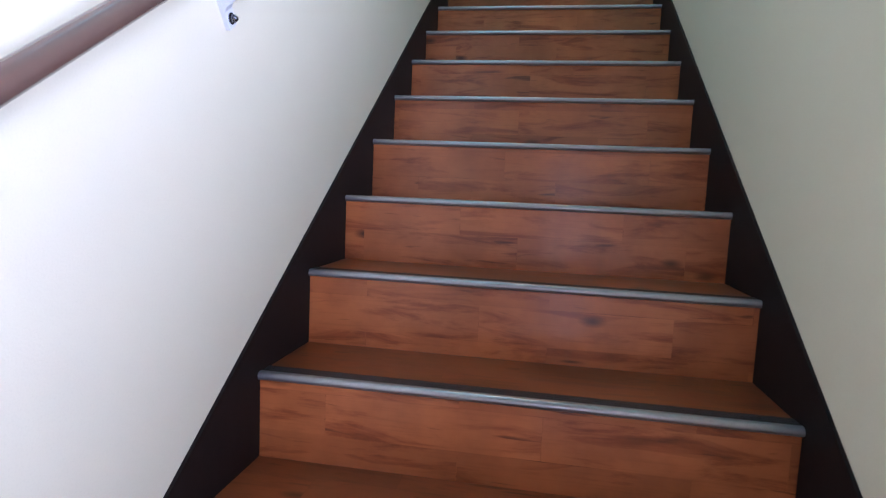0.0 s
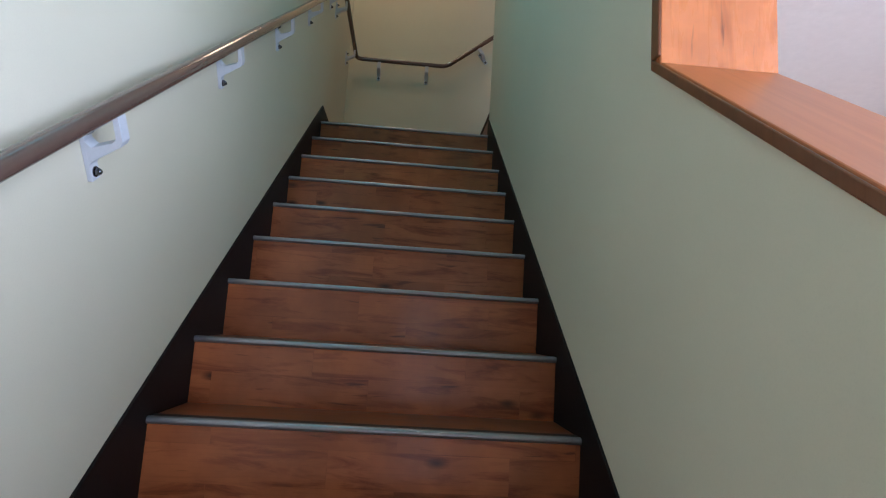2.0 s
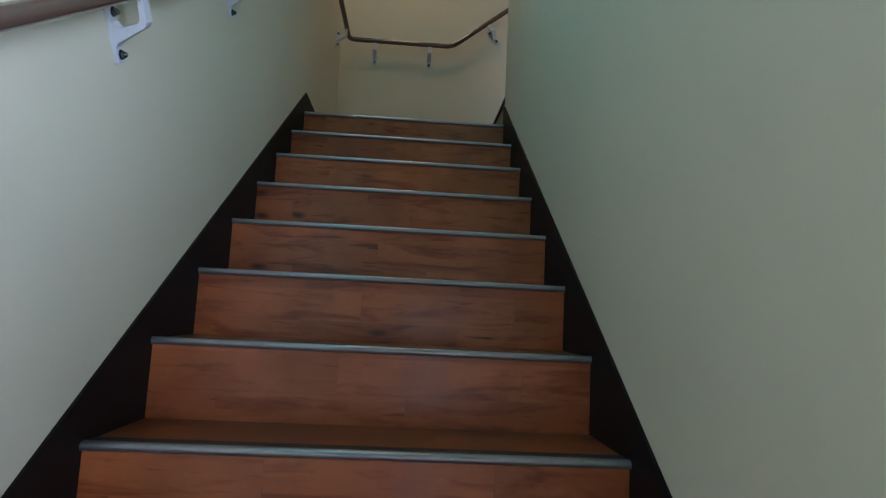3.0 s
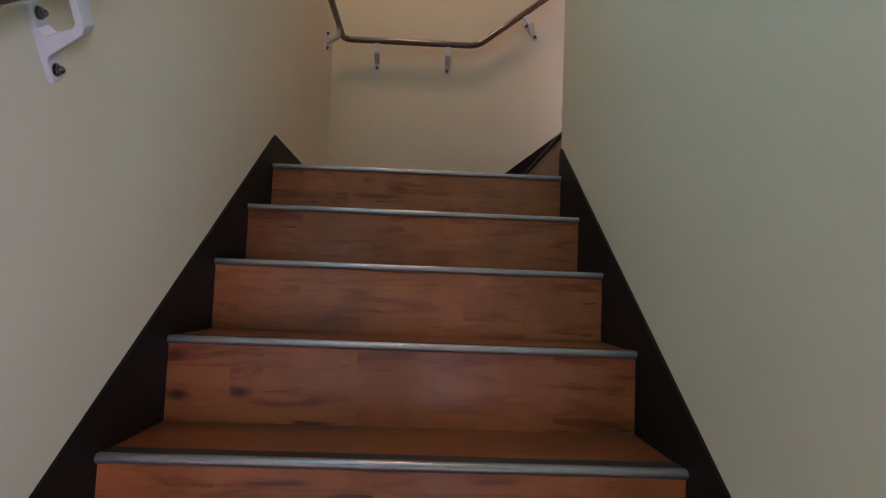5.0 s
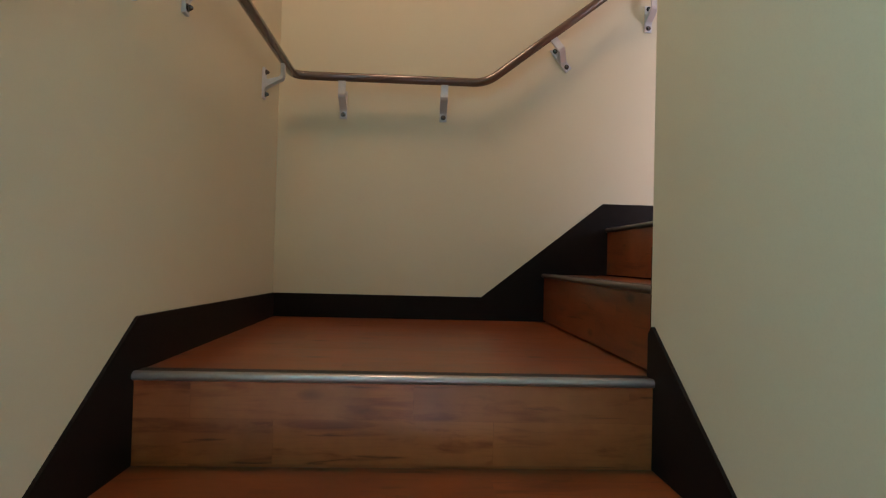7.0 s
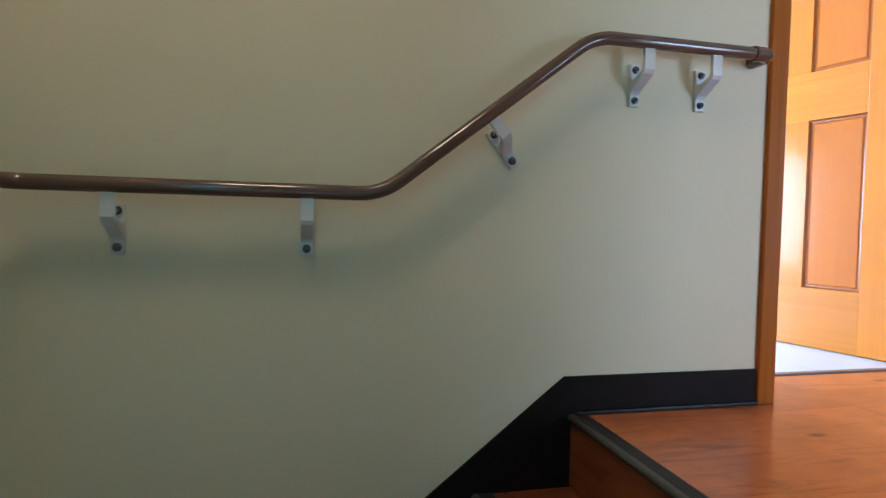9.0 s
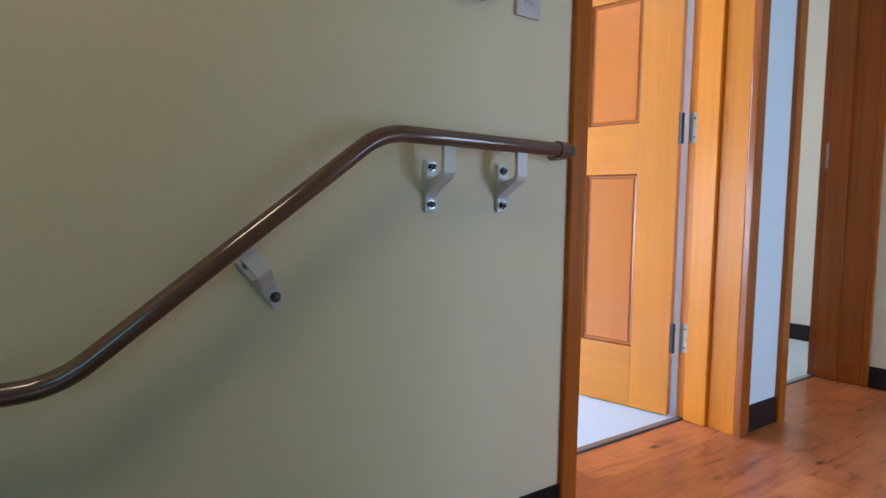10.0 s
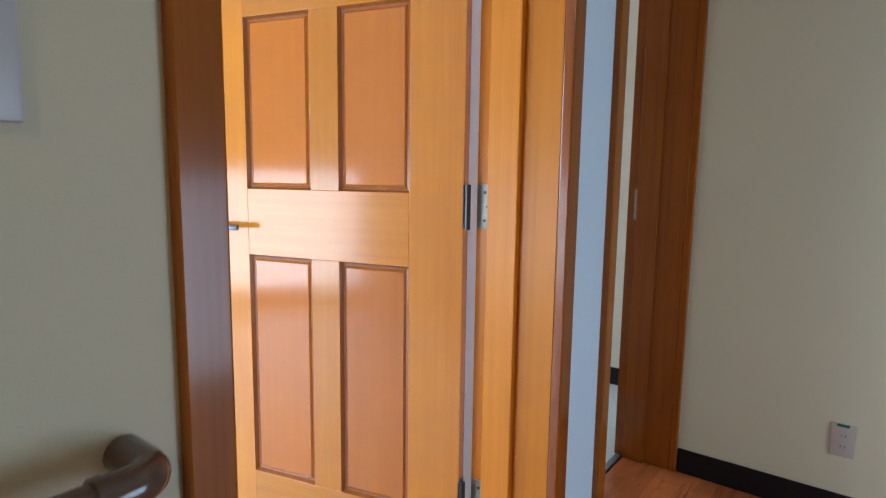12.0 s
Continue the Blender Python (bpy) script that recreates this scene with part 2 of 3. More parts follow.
def prism(bm, pts, axis, a0, a1, bev=0.0):
    """Polygon pts in the plane across axis, drawn out from a0 to a1."""
    def at(p, a):
        return {"x": (a, p[0], p[1]), "y": (p[0], a, p[1]), "z": (p[0], p[1], a)}[axis]
    lo, hi = [bm.verts.new(at(p, a0)) for p in pts], [bm.verts.new(at(p, a1)) for p in pts]
    k = len(pts)
    fs = [bm.faces.new(lo), bm.faces.new(hi[::-1])] + [bm.faces.new([lo[i], hi[i], hi[(i + 1) % k], lo[(i + 1) % k]]) for i in range(k)]
    bmesh.ops.recalc_face_normals(bm, faces=fs)
    if bev:
        es = list({e for f in fs for e in f.edges})
        bmesh.ops.bevel(bm, geom=es, offset=bev, segments=2, affect="EDGES", profile=0.5)
    return bm


def cyl(bm, c, axis, r0, r1, h, seg=20):
    m = Matrix.Translation(c) @ Vector((0, 0, 1)).rotation_difference(Vector(axis)).to_matrix().to_4x4()
    bmesh.ops.create_cone(bm, cap_ends=True, segments=seg, radius1=r0, radius2=r1, depth=h, matrix=m)
    return bm


def finish(name, bm, material, smooth=False):
    me = bpy.data.meshes.new(name)
    bmesh.ops.recalc_face_normals(bm, faces=bm.faces)
    bm.to_mesh(me)
    bm.free()
    me.materials.append(material)
    if smooth:
        for f in me.polygons:
            f.use_smooth = True
        me.set_sharp_from_angle(angle=radians(35))
    return me


def part(name, bm, material, parent=None, label="", smooth=False):
    ob = new(name, finish(name, bm, material, smooth))
    ob.parent = parent
    return tagged(ob, label)


def boxes(*bs, bev=0.0):
    bm = bmesh.new()
    for b in bs:
        box(bm, *b, bev)
    return bm


def structure(name, bm, material, label, category, smooth=False):
    return tagged(part(name, bm, material, None, "", smooth), label, category, kind="structure")


def thing(name, label, category, at=(0, 0, 0), group="", kind=""):
    ob = new(name)
    ob.location = at
    ob.empty_display_size = 0.05
    return tagged(ob, label, category, group, kind)


# ---- large structure ----
WL, WR, WF, WN = -0.006, 0.999, 3.485, 3.533   # faces of left, right and far walls, and of the wall between the doors
WB = 3.745                                     # back face of the far wall
D1, D2 = (1.847, 2.722), (3.037, 3.806)        # clear openings of the two doorways
DH = 2.03                                      # their height
structure("ground", boxes((-60, 60, -60, 60, -1.3, -1.1)), M_SOIL, "bare brown ground around the house", "ground")
structure("floor_entrance", boxes((-0.13, 3.6, -3.4, 1.7, GR - 0.1, GR)), M_HALL, "reddish wood laminate floor of the entrance", "floor")
structure("wall_left", boxes((-0.13, WL, -3.4, -0.1, GR, CE), (-0.13, WL, 1.1, 3.6, GR, CE), (-0.13, WL, -0.1, 1.1, GR, 2.9), (-0.13, WL, -0.1, 1.1, 3.8, CE)),
          M_WALL, "cream papered wall beside the stairs", "wall")
structure("wall_far", boxes((WL, 1.799, WF, WB, GR, CE), (1.799, 2.785, WF, WB, FL + DH + 0.05, CE), (2.99, 3.89, WN, WB, FL + DH + 0.05, CE),
                             (3.89, 4.6, WN + 0.01, WB, 1.9, CE)),
          M_WALL, "cream papered wall with a handrail along the landing", "wall")
bm = boxes((WR, 1.215, -3.4, -2.0, GR, CE), (WR, 1.215, 0.132, 2.455, GR, CE), (WR, 1.215, -2.0, 0.132, 1.95, CE))


def cap_z(y):
    return 1.128 + 0.742 * (y - 0.138)


prism(bm, [(-2.0, GR), (0.132, GR), (0.132, cap_z(0.132)), (-2.0, cap_z(-2.0))], "x", WR, 1.215)
structure("wall_right", bm, M_WALL, "cream papered wall with a sloping opening beside the stairs", "wall")
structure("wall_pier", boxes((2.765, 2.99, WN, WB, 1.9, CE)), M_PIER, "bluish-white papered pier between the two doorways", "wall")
structure("wall_hall_south", boxes((1.215, 2.0, 2.335, 2.455, 1.9, CE), (1.9, 2.0, 1.2, 2.335, 1.9, CE)), M_WALL, "cream papered wall of the upper hall", "wall")
structure("wall_hall_window", boxes((1.9, 2.47, 1.08, 1.2, 1.9, CE), (3.33, 3.97, 1.08, 1.2, 1.9, CE), (2.47, 3.33, 1.08, 1.2, 1.9, 2.25), (2.47, 3.33, 1.08, 1.2, 3.32, CE)),
          M_WALL, "cream papered wall with the hall window", "wall")
HE = 3.822
structure("wall_east", boxes((HE, 3.97, 2.762, 3.515, 1.9, CE), (HE, 3.97, 1.2, 1.95, 1.9, CE), (HE, 3.97, 1.95, 2.762, FL + DH, CE)),
          M_WALL, "beige papered end wall of the upper hall", "wall")
structure("wall_entrance", boxes((-0.13, 0.54, -3.4, -3.28, GR, CE), (0.98, 1.215, -3.4, -3.28, GR, CE), (0.54, 0.98, -3.4, -3.28, 1.2, CE)),
          M_WALL, "cream papered wall around the entrance door", "wall")
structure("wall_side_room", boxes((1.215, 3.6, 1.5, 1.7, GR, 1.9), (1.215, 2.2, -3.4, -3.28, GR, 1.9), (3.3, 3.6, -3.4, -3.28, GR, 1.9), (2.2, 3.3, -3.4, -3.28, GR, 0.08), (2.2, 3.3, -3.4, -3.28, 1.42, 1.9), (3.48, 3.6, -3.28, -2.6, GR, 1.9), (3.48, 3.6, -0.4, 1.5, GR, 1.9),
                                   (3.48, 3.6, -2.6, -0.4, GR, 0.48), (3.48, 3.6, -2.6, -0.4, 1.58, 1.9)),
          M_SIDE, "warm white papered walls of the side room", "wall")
structure("ceiling_side_room", boxes((1.215, 3.6, -3.4, 1.7, 1.70, 1.9)), M_CEIL, "white ceiling of the side room", "ceiling")
structure("ceiling_upper", boxes((-0.13, 4.6, -3.4, WB, CE, CE + 0.1)), M_CEIL, "white ceiling over stairs and hall", "ceiling")
structure("wall_north_room", boxes((-0.75, -0.63, WB, 4.95, 1.9, CE), (-0.75, -0.63, 6.42, 6.7, 1.9, CE), (-0.75, -0.63, 4.95, 6.42, 1.9, 2.25), (-0.75, -0.63, 4.95, 6.42, 3.35, CE),
                                   (-0.63, 4.6, 6.58, 6.7, 1.9, 2.85), (2.05, 4.6, 6.58, 6.7, 2.85, 2.9), (-0.63, 0.55, 6.58, 6.7, 2.85, CE), (0.55, 2.05, 6.58, 6.7, 4.15, CE), (2.05, 3.3, 6.58, 6.7, 2.9, CE), (4.55, 4.72, 6.58, 6.7, 1.9, CE), (3.3, 4.55, 6.58, 6.7, 4.1, CE),
                                   (2.93, 2.99, WB, 6.58, 1.9, CE), (4.6, 4.72, WN, 6.58, 1.9, CE), (-0.63, WL, WB - 0.12, WB, 1.9, CE)),
          M_ROOM, "pale papered walls of the rooms behind the doors", "wall")
structure("ceiling_north_room", boxes((-0.75, 4.72, WB, 6.7, CE, CE + 0.1)), M_CEIL, "white ceiling of the rooms behind the doors", "ceiling")
structure("floor_north_room", boxes((-0.75, 4.72, WB - 0.005, 6.7, FL - 0.12, FL + 0.002)), M_VINYL, "pale bluish sheet floor behind the doors", "floor")
structure("floor_hall", boxes((1.265, 4.6, 2.455, WB - 0.02, FL - 0.12, FL), (2.0, 4.6, 1.2, 2.455, FL - 0.12, FL)), M_HALL, "reddish wood laminate floor of the upper hall", "floor")
# unlit room: its darkness is put into the floor and wall colours
structure("floor_dark_room", boxes((3.97, 5.2, 1.1, 2.9, FL - 0.12, FL + 0.001)), M_SOIL, "floor of the unlit room, its dimness put into the colour", "floor")
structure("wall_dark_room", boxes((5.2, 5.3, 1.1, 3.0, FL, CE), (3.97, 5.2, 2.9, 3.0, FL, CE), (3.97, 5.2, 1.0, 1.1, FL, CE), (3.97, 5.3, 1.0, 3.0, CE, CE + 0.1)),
          M_EDGE, "walls of the unlit room, its darkness put into a brown colour", "wall")

# ---- staircase ----
stairs = thing("staircase", "cherry-toned laminate stairs with grey nosings and dark side boards", "stairs", kind="structure")
X0, X1 = -0.001, 0.993
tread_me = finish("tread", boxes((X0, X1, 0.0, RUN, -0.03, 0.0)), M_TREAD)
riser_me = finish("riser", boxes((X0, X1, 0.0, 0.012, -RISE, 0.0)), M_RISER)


def nosing_bm(length):
    bm = bmesh.new()
    arc = [(0.004 - 0.009 * math.sin(a), -0.0055 + 0.0085 * math.cos(a)) for a in (radians(d) for d in range(0, 181, 20))]
    prism(bm, arc + [(0.010, -0.014), (0.010, 0.003)], "x", 0, length)
    return bm


def grip_bm(length):
    bm = bmesh.new()
    for i in range(4):
        box(bm, 0, length, 0.0105 + 0.009 * i, 0.0182 + 0.009 * i, -0.004, 0.0022)
    box(bm, 0, length, 0.010, 0.047, -0.004, 0.0012)
    return bm


nose_me = finish("nosing", nosing_bm(X1 - X0), M_NOSE, True)
grip_me = finish("grip_strip", grip_bm(X1 - X0), M_GRIP)


def piece(name, me, at, turn=0):
    ob = new(name, me)
    ob.location, ob.rotation_euler, ob.parent = at, (0, 0, radians(turn)), stairs
    return ob


for k in range(-4, 11):
    y, z = nose_y(k), LZ - (10 - k) * RISE
    if k < 10:
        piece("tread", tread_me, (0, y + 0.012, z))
    piece("riser", riser_me, (0, y + 0.006, z - 0.012))
    n = piece("nosing", nose_me, (X0, y, z))
    g = new("grip_strip", grip_me)
    g.parent = n
XK, XL, ZK = 1.008, 1.250, 1.958
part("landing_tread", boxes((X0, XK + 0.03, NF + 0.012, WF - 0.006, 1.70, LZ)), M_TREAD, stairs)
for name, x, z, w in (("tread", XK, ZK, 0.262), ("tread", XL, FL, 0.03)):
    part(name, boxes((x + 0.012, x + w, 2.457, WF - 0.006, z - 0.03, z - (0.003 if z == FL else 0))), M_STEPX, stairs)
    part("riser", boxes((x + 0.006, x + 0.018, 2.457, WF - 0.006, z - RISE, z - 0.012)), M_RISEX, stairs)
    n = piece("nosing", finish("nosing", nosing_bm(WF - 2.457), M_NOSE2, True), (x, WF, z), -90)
    part("grip_strip", grip_bm(WF - 2.457), M_GRIP, n)


def board(name, pts, axis, a0, a1, label):
    bm = bmesh.new()
    prism(bm, pts, axis, a0, a1)
    return part(name, bm, M_DARK, stairs, label)


def str_z(y):
    return 1.882 + 0.7225 * (y - 2.437)


y0 = nose_y(-4) - 0.1
for nm, a0, a1, ye in (("side_board", WL, 0.0005, WF), ("side_board", 0.9925, WR, 2.4545)):
    board(nm, [(y0, GR), (y0, str_z(y0)), (2.437, 1.882), (ye, 1.866), (ye, 1.55), (2.6, 1.55)], "x", a0, a1, "dark brown sloping side board")
board("side_board", [(0.0, 1.70), (0.0, 1.866), (0.775, 1.866), (1.236, 2.234), (1.793, 2.234), (1.793, 2.08), (1.4, 1.70)], "y", WF - 0.007, WF, "black skirting stepping up along the far wall")
board("side_board", [(1.0, 1.70), (1.0, 2.04), (1.236, 2.234), (2.0, 2.234), (2.0, 2.08), (1.4, 1.70)], "y", 2.455, 2.461, "black skirting along the hall wall")

part("skirting_toe", boxes((1.264, 1.793, WF - 0.018, WF - 0.0075, FL + 0.0005, FL + 0.011), bev=0.003), M_SKIRT, stairs, "small black foot of the skirting")

# ---- sloping opening in the right wall ----
frame_ob = thing("opening_frame", "varnished orange wood frame around a sloping wall opening", "trim", kind="structure")
bm = bmesh.new()
prism(bm, [(-2.0, cap_z(-2.0)), (0.108, cap_z(0.108)), (0.108, cap_z(0.108) + 0.030), (-2.0, cap_z(-2.0) + 0.030)], "x", 0.994, 1.222, 0.003)
part("sloping_cap", bm, M_SILL, frame_ob, "glossy orange sloping wooden cap")
bm = bmesh.new()
prism(bm, [(-2.0, cap_z(-2.0) + 0.006), (0.138, cap_z(0.138) + 0.004), (0.138, cap_z(0.138) + 0.026), (-2.0, cap_z(-2.0) + 0.026)], "x", 0.988, 0.9945, 0.002)
part("cap_edge", bm, M_EDGE, frame_ob, "darker stained front edge")
part("post_lining", boxes((0.994, 1.222, 0.108, 0.132, cap_z(0.132), 1.95), bev=0.002), M_POST, frame_ob)
part("post_edge", boxes((0.988, 0.9945, 0.107, 0.138, cap_z(0.12) + 0.034, 1.95), bev=0.002), M_EDGE, frame_ob)

# ---- handrail ----
RR = 0.0158


def rail_curve(name, pts, radius, bend, parent):
    """A round bar along a line of points with bent corners."""
    cu = bpy.data.curves.new(name, "CURVE")
    cu.dimensions, cu.bevel_depth, cu.bevel_resolution, cu.use_fill_caps = "3D", radius, 6, True
    path = [Vector(pts[0])]
    for a, b, c in zip(pts, pts[1:], pts[2:]):
        a, b, c = Vector(a), Vector(b), Vector(c)
        p, q = b + (a - b).normalized() * bend, b + (c - b).normalized() * bend
        path += [p * (1 - t) ** 2 + b * 2 * t * (1 - t) + q * t * t for t in (i / 8 for i in range(9))]
    path.append(Vector(pts[-1]))
    s = cu.splines.new("POLY")
    s.points.add(len(path) - 1)
    for sp, p in zip(s.points, path):
        sp.co = (*p, 1)
    ob = new(name, cu)
    me = bpy.data.meshes.new_from_object(ob.evaluated_get(bpy.context.evaluated_depsgraph_get()))
    bpy.data.objects.remove(ob)
    for f in me.polygons:
        f.use_smooth = True
    me.materials.clear()
    me.materials.append(M_RAIL)
    me.set_sharp_from_angle(angle=radians(40))
    out = new(name, me)
    out.parent = parent
    return out


RX, RY = 0.060, WF - 0.065
rail = thing("handrail", "taupe round handrail on silver wall brackets", "handrail")


def rail_z(y):
    return 0.897 + 0.719 * y


yt = (2.664 - 0.897) / 0.719
rail_curve("bar", [(RX, -0.95, rail_z(-0.95)), (RX, yt, 2.664), (RX, RY, 2.664), (0.768, RY, 2.664), (1.257, RY, 3.046), (1.715, RY, 3.046)], RR, 0.05, rail)
elbow = rail_curve("end_elbow", [(1.694, RY, 3.046), (1.741, RY, 3.046), (1.741, WF - 0.001, 3.046)], RR + 0.0022, 0.026, rail)
tagged(elbow, "darker taupe end elbow")
bm = bmesh.new()
cyl(bm, (1.694, RY, 3.046), (1, 0, 0), RR + 0.0032, RR + 0.0032, 0.008, 24)
part("collar", bm, M_RAIL, elbow, "", True)

# one bracket: wall at local y=0, room towards +y, rail axis along x at (y=0.08, z=0.085)
OUT = 0.0655


def bracket_parts():
    bm = boxes((-0.0135, 0.0135, 0.0, 0.009, -0.050, 0.054), bev=0.0015)
    plate = finish("plate", bm, M_BRACK)
    bm = bmesh.new()
    prism(bm, [(0.008, 0.024), (0.018, 0.013), (OUT - 0.011, 0.024), (OUT - 0.005, 0.031), (OUT - 0.005, 0.076), (OUT + 0.005, 0.076), (OUT + 0.006, 0.026),
                (OUT + 0.001, 0.017), (0.030, -0.004), (0.014, -0.013), (0.008, -0.022)], "x", -0.0135, 0.0135, 0.001)
    arm = finish("arm", bm, M_BRACK)
    nuts = []
    for z in (-0.035, 0.040):
        bm = bmesh.new()
        cyl(bm, (0, 0.0095, z), (0, 1, 0), 0.0095, 0.0095, 0.002, 16)
        cyl(bm, (0, 0.0115, z), (0, 1, 0), 0.0075, 0.0075, 0.007, 6)
        bmesh.ops.create_uvsphere(bm, u_segments=12, v_segments=8, radius=0.0058, matrix=Matrix.Translation((0, 0.0155, z)))
        nuts.append(finish("dome_nut", bm, M_NUT, True))
    return plate, arm, nuts


PLATE, ARM, NUTS = bracket_parts()


def bracket(m):
    """A bracket as a part of the rail, its nuts under it."""
    p = new("bracket", PLATE)
    p.parent, p.matrix_basis = rail, m
    a = new("arm", ARM)
    a.parent = p
    for me in NUTS:
        o = new("dome_nut", me)
        o.parent = p
    return p


SL = math.degrees(math.atan(0.719))
for y, z, tilt in ((-0.445, 0.475, 1), (0.128, 0.885, 1), (0.695, 1.296, 1), (1.257, 1.691, 1), (1.804, 2.097, 1), (2.360, 2.507, 1), (2.605, 2.582, 0), (3.262, 2.580, 0)):
    bracket(pose(WL, y, z) @ Matrix.Rotation(radians(SL if tilt else 0), 4, "X") @ pose(0, 0, 0, 0, 0, -90))
sl2 = math.degrees(math.atan2(3.046 - 2.664, 1.257 - 0.768))
for x, z, tilt in ((0.237, 2.575, 0), (0.613, 2.577, 0), (1.061, 2.783, 1), (1.399, 2.955, 0), (1.585, 2.956, 0)):
    bracket(pose(x, WF, z) @ Matrix.Rotation(radians(-sl2 if tilt else 0), 4, "Y") @ pose(0, 0, 0, 0, 0, 180))

# ---- doorways and doors ----


def lining(name, x0, x1, yl, yr, label, mat_left, mat_right, casing=0.052):
    """Jambs, head, casings and stops of a doorway; yl, yr: fronts of its two casings."""
    ob = thing(name, label, "door frame", kind="structure")
    top = FL + DH
    yb = WB + 0.02
    part("jamb", boxes((x0 - casing + 0.010, x0, yl + 0.037, yb, FL, top + 0.03), bev=0.0015), mat_left, ob)
    part("jamb", boxes((x1, x1 + 0.045, yr + 0.027, yb, FL, top + 0.03), bev=0.0015), mat_right, ob)
    part("head", boxes((x0, x1, yr + 0.03, yb, top, top + 0.03), bev=0.0015), M_FIR, ob)
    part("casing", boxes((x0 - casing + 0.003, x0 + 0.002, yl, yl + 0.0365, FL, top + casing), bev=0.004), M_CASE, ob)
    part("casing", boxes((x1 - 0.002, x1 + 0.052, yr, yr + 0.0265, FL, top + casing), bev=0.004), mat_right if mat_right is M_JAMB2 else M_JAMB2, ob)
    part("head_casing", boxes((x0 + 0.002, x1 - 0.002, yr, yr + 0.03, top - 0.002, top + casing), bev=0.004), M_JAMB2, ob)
    part("stop", boxes((x1 - 0.016, x1 + 0.001, 3.64, WB - 0.020, FL + 0.001, top), bev=0.003), mat_right, ob)
    part("stop", boxes((x0 - 0.001, x0 + 0.016, 3.64, WB - 0.020, FL + 0.001, top), bev=0.003), mat_left, ob)
    part("threshold_strip", boxes((x0, x1, WB - 0.012, WB + 0.012, FL - 0.01, FL + 0.005), bev=0.002), M_STRIP, ob)
    return ob


lining("door_frame_1", *D1, 3.472, 3.515, "varnished orange fir frame of the open door", M_JAMB, M_JAMB, 0.055)
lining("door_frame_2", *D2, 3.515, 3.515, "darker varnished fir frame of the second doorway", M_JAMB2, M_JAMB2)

DW, DT = 0.865, 0.036
door = thing("door_1", "varnished orange six-panel wooden door standing open", "door", kind="structure")
door.matrix_basis = pose(D1[1] - 0.001, WB + 0.027, FL + 0.006, 0, 0, 105 - 180) @ pose(0, -DT / 2, 0)


def raised_panel(x0, x1, z0, z1):
    """Raised and fielded panel with its sloped moulding, both faces."""
    field, mould = bmesh.new(), bmesh.new()
    for s in (1, -1):
        yo = -s * DT / 2
        ring = []
        for inset, dep in ((0, 0.0), (0.005, 0.012), (0.012, 0.013), (0.018, 0.008)):
            ring.append([(x0 + inset, yo + s * dep, z0 + inset), (x1 - inset, yo + s * dep, z0 + inset), (x1 - inset, yo + s * dep, z1 - inset), (x0 + inset, yo + s * dep, z1 - inset)])
        for i in range(3):
            tgt = mould if i < 2 else field
            a, b = [tgt.verts.new(p) for p in ring[i]], [tgt.verts.new(p) for p in ring[i + 1]]
            for j in range(4):
                tgt.faces.new([a[j], a[(j + 1) % 4], b[(j + 1) % 4], b[j]])
            if i == 2:
                field.faces.new(b)
    return field, mould


# local x runs from the hinge (0) to the lock side (-DW), hall face towards -y
XS = [(-0.166, -0.378), (-0.470, -0.690)]
ZS = [(0.240, 0.918), (1.112, 1.592), (1.700, 1.880)]
part("stile", boxes((-0.166, -0.016, -DT / 2, DT / 2, 0, 2.01), bev=0.0012), M_FIR, door)
part("stile", boxes((-DW, -0.690, -DT / 2, DT / 2, 0, 2.01), bev=0.0012), M_FIR, door)
for z0, z1 in ((0, 0.24), (0.918, 1.112), (1.592, 1.700), (1.880, 2.01)):
    part("rail", boxes((-0.690, -0.166, -DT / 2, DT / 2, z0, z1), bev=0.0012), fir("varnished_rail", (0.74, 0.275, 0.020), (0.66, 0.225, 0.015), upright=False) if z0 == 0 else bpy.data.materials["varnished_rail"], door)
for z0, z1 in ZS:
    part("mullion", boxes((-0.470, -0.378, -DT / 2, DT / 2, z0, z1), bev=0.0012), M_FIR, door)
    for xa, xb in XS:
        f, mo = raised_panel(xb, xa, z0, z1)
        p = part("panel", f, M_PANEL, door)
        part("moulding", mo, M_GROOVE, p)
lev = bmesh.new()
cyl(lev, (-0.795, -DT / 2 - 0.004, 1.0), (0, 1, 0), 0.024, 0.024, 0.008, 24)
cyl(lev, (-0.795, -DT / 2 - 0.024, 1.0), (0, 1, 0), 0.009, 0.009, 0.04, 16)
box(lev, -0.802, -0.690, -DT / 2 - 0.05, -DT / 2 - 0.038, 0.992, 1.009, 0.004)
part("lever_handle", lev, M_NUT, door, "brushed steel lever handle", True)
lk = bmesh.new()
cyl(lk, (-0.795, -DT / 2 - 0.004, 1.085), (0, 1, 0), 0.017, 0.015, 0.010, 20)
part("thumb_turn", lk, M_STEEL, door, "small round steel lock rose", True)
for z in (0.243, 1.025, 1.80):
    bm = boxes((-0.0185, -0.0155, -DT / 2, DT / 2, z, z + 0.11))
    cyl(bm, (-0.006, -DT / 2 + 0.004, z + 0.055), (0, 0, 1), 0.007, 0.007, 0.112, 14)
    part("hinge", bm, M_BLACK, door, "dark steel butt hinge")
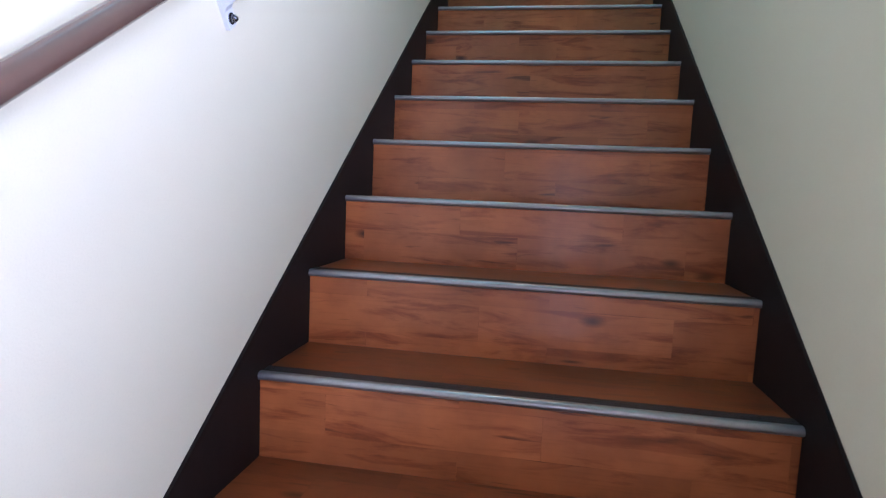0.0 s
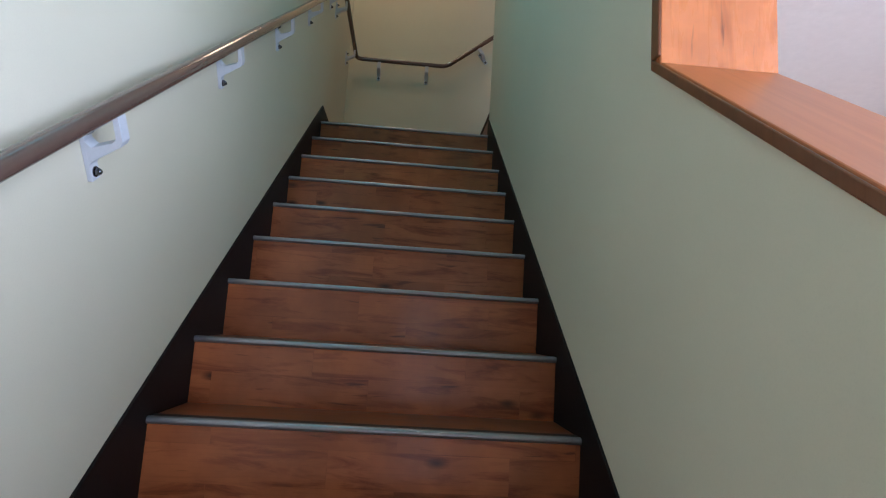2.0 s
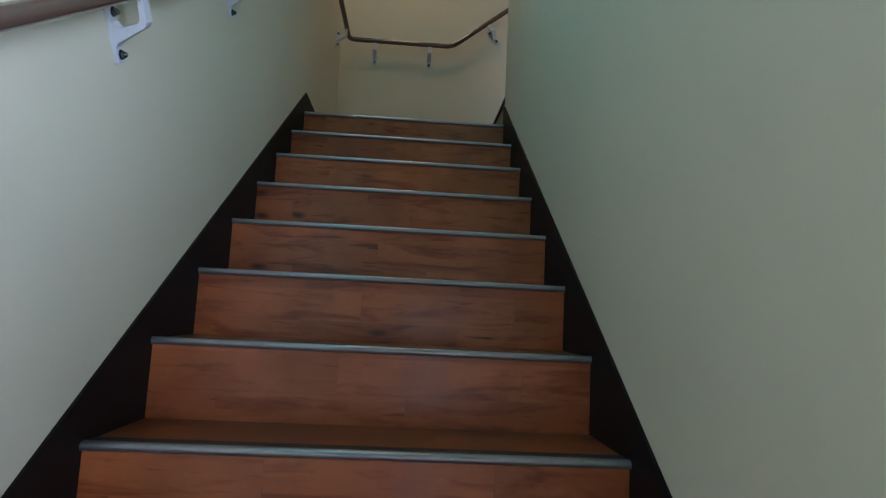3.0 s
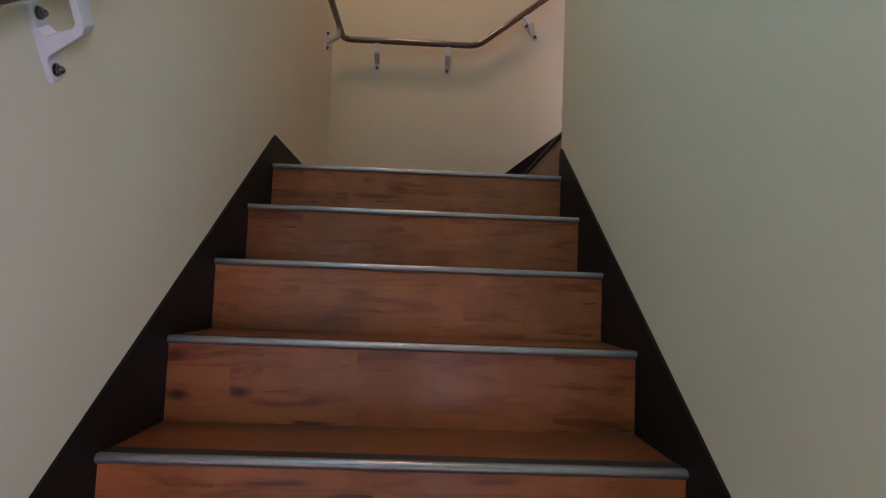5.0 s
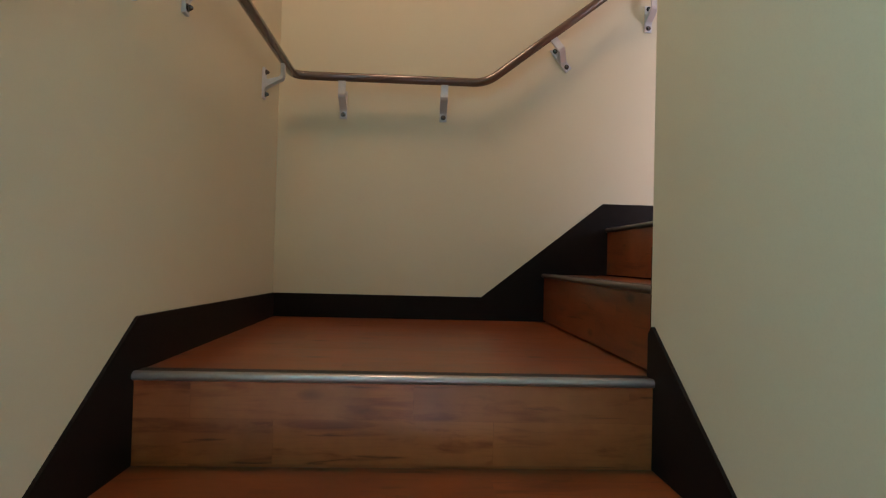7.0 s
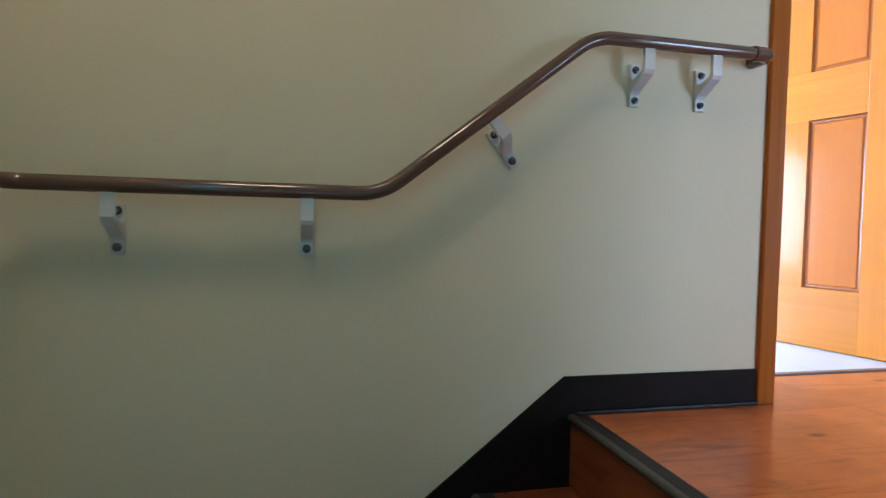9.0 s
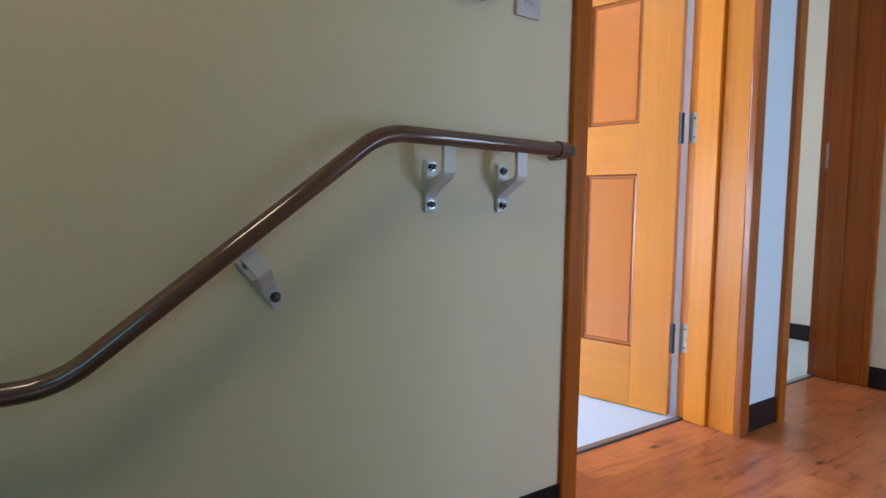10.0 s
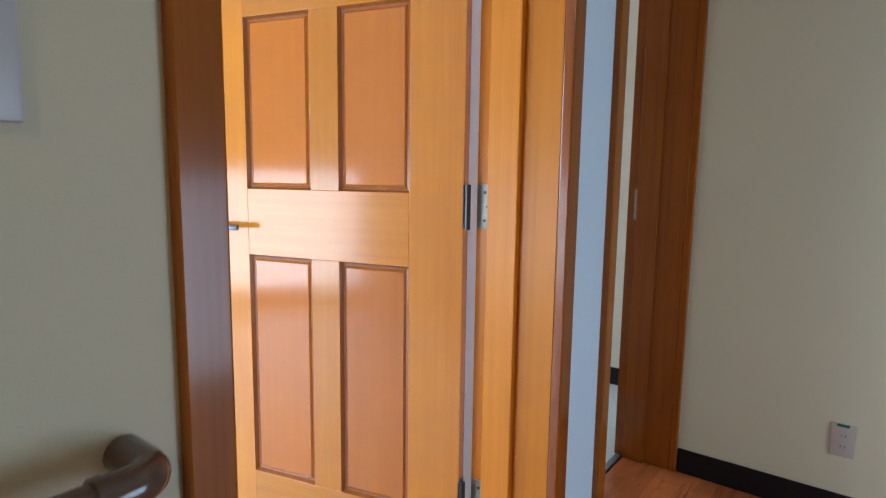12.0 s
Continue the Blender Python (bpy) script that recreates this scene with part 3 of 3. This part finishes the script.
for z in (0.243, 1.025, 1.80):
    bm = boxes((D1[1] - 0.0025, D1[1] + 0.001, WB - 0.024, WB + 0.018, FL + z + 0.008, FL + z + 0.118), bev=0.0008)
    h = part("hinge_leaf", bm, M_STEEL, bpy.data.objects["door_frame_1"], "steel hinge leaf with screws")
    for dz in (0.02, 0.055, 0.09):
        b2 = bmesh.new()
        cyl(b2, (D1[1] - 0.003, WB - 0.006 - 0.008 * (dz == 0.055), FL + z + 0.008 + dz), (1, 0, 0), 0.004, 0.004, 0.002, 10)
        part("screw", b2, M_BLACK, h)
part("strike_plate", boxes((D2[1] - 0.0025, D2[1] + 0.001, WB - 0.032, WB - 0.006, FL + 1.00, FL + 1.12), bev=0.0008), M_STEEL, bpy.data.objects["door_frame_2"], "steel strike plate")
casing3 = thing("door_frame_3", "darker brown wooden casing of the dark doorway", "door frame", kind="structure")
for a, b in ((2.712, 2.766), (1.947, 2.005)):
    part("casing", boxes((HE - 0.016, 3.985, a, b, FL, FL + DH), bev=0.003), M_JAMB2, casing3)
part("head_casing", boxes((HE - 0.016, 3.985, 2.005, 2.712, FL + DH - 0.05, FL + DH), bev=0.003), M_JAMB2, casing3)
part("threshold_strip", boxes((HE - 0.003, HE + 0.02, 2.005, 2.712, FL - 0.01, FL + 0.005), bev=0.002), M_STRIP, casing3)

# skirtings
structure("baseboard_1", boxes((HE - 0.008, HE, 2.768, 3.513, FL, FL + 0.098), bev=0.002), M_SKIRT, "black vinyl skirting on the end wall", "baseboard")
structure("baseboard_2", boxes((2.777, 2.984, WN - 0.008, WN, FL, FL + 0.098), bev=0.002), M_SKIRT, "black vinyl skirting between the doorways", "baseboard")
structure("baseboard_3", boxes((2.99, 4.6, 6.572, 6.58, FL, FL + 0.1), (4.592, 4.6, WB, 6.57, FL, FL + 0.1), (2.99, 2.998, WB + 0.03, 6.57, FL, FL + 0.1), bev=0.002), M_SKIRT, "black vinyl skirting of the rooms behind", "baseboard")

# ---- windows ----


def window(name, axis, a, u0, u1, z0, z1, label):
    """Frame with two sashes across an opening in a wall."""
    ob = thing(name, label, "window", kind="structure")

    def bar(nm, p0, p1, q0, q1, th=0.03, mat=M_WHITE):
        b = (a - th, a + th, p0, p1, q0, q1) if axis == "x" else (p0, p1, a - th, a + th, q0, q1)
        return part(nm, boxes(b), mat, ob)
    bar("window_frame", u0, u0 + 0.035, z0, z1)
    bar("window_frame", u1 - 0.035, u1, z0, z1)
    bar("window_frame", u0 + 0.035, u1 - 0.035, z0, z0 + 0.035)
    bar("window_frame", u0 + 0.035, u1 - 0.035, z1 - 0.035, z1)
    mid = (u0 + u1) / 2
    bar("mullion", mid - 0.02, mid + 0.02, z0 + 0.035, z1 - 0.035, 0.025)
    for p, q in ((u0 + 0.035, mid - 0.02), (mid + 0.02, u1 - 0.035)):
        bar("pane", p, q, z0 + 0.035, z1 - 0.035, 0.003, glass).visible_shadow = False
    return ob


window("window_1", "x", -0.10, -0.1, 1.1, 2.9, 3.8, "white-framed window high in the stairwell wall")
window("window_2", "x", 3.56, -2.6, -0.4, 0.48, 1.58, "white-framed window of the side room")
window("window_7", "y", -3.34, 2.2, 3.3, 0.08, 1.42, "white-framed south window of the side room")
# unseen window, added to hold the back fill lamp
window("window_8", "y", 6.66, 0.55, 2.05, 2.85, 4.15, "added white-framed back window around the room's fill lamp")
window("window_3", "x", -0.71, 4.95, 6.42, 2.25, 3.35, "white-framed window of the room behind the door")
window("window_4", "y", 6.66, 3.3, 4.55, 2.9, 4.1, "white-framed window of the corner room")
window("window_5", "y", 1.12, 2.47, 3.33, 2.25, 3.32, "white-framed window of the upper hall")
window("window_6", "y", -3.34, 0.54, 0.98, GR, 1.2, "glazed entrance door in a white frame")

# ---- small things ----
lamp = thing("ceiling_light", "round flush ceiling light over the landing", "ceiling light", (0.37, 2.70, CE))
bm = bmesh.new()
cyl(bm, (0, 0, -0.02), (0, 0, 1), 0.19, 0.19, 0.04, 32)
part("base", bm, M_WHITE, lamp, "", True)
bm = bmesh.new()
cyl(bm, (0, 0, -0.065), (0, 0, 1), 0.14, 0.18, 0.05, 32)
part("diffuser", bm, lampm, lamp, "glowing opal diffuser", True)

plate = thing("light_switch", "white wall plate with two rocker switches", "light switch", (1.648, WF, FL + 1.260))
part("plate", boxes((-0.036, 0.036, -0.009, 0, -0.062, 0.062), bev=0.004), M_PLATE, plate, "", True)
for z in (-0.022, 0.022):
    r = part("rocker", boxes((-0.0115, 0.0115, -0.0125, -0.008, z - 0.0085, z + 0.0085), bev=0.0015), M_PLATE2, plate, "", True)
    part("rocker_frame", boxes((-0.014, -0.0115, -0.0115, -0.008, z - 0.011, z + 0.011), (0.0115, 0.014, -0.0115, -0.008, z - 0.011, z + 0.011),
                               (-0.0115, 0.0115, -0.0115, -0.008, z - 0.011, z - 0.0085), (-0.0115, 0.0115, -0.0115, -0.008, z + 0.0085, z + 0.011)), M_PLATE, r)
ctrl = thing("wall_controller", "white wall controller with small dark displays", "wall controller", (1.483, WF, FL + 1.272))
outline = [(sx * 0.038 + 0.018 * math.cos(radians(a)), sz * 0.047 + 0.018 * math.sin(radians(a)))
           for sx, sz, a0 in ((1, 1, 0), (-1, 1, 90), (-1, -1, 180), (1, -1, 270)) for a in range(a0, a0 + 91, 15)]
bm = bmesh.new()
prism(bm, outline, "y", -0.018, 0.0, 0.004)
part("housing", bm, M_PLATE, ctrl, "", True)
part("lower_flap", boxes((-0.040, 0.040, -0.0195, -0.0175, -0.062, -0.047), bev=0.0007), M_PLATE, ctrl, "smooth white lower flap")
for x, z, w, h, m in ((0.022, -0.020, 0.019, 0.022, M_BLACK), (0.022, 0.024, 0.019, 0.020, M_BLACK)):
    part("display", boxes((x - w / 2, x + w / 2, -0.0195, -0.0175, z - h / 2, z + h / 2)), m, ctrl, "small dark display")
for x, z, w, h in ((0.041, -0.013, 0.012, 0.004), (0.041, -0.021, 0.014, 0.006), (0.040, -0.029, 0.012, 0.003), (0.033, -0.041, 0.014, 0.0026), (0.026, 0.003, 0.028, 0.0022), (0.024, -0.004, 0.016, 0.002), (-0.026, 0.015, 0.026, 0.0024)):
    part("print_line", boxes((x - w / 2, x + w / 2, -0.0192, -0.0178, z - h / 2, z + h / 2)), M_GREY, ctrl)
out = thing("wall_outlet", "beige wall outlet with a green tab above the skirting", "outlet", (HE, 2.988, FL + 0.290))
part("plate", boxes((-0.007, 0, -0.035, 0.035, -0.058, 0.058), bev=0.003), M_PLATE2, out, "", True)
part("green_tab", boxes((-0.010, -0.006, -0.016, 0.020, 0.048, 0.057), bev=0.001), M_GREEN, out)
for z in (-0.02, 0.018):
    so = part("socket", boxes((-0.0085, -0.0065, -0.013, 0.013, z - 0.012, z + 0.012), bev=0.0008), M_PLATE2, out)
    part("slots", boxes((-0.0095, -0.008, -0.007, -0.005, z - 0.004, z + 0.004), (-0.0095, -0.008, 0.004, 0.006, z - 0.004, z + 0.004)), M_BLACK, so)
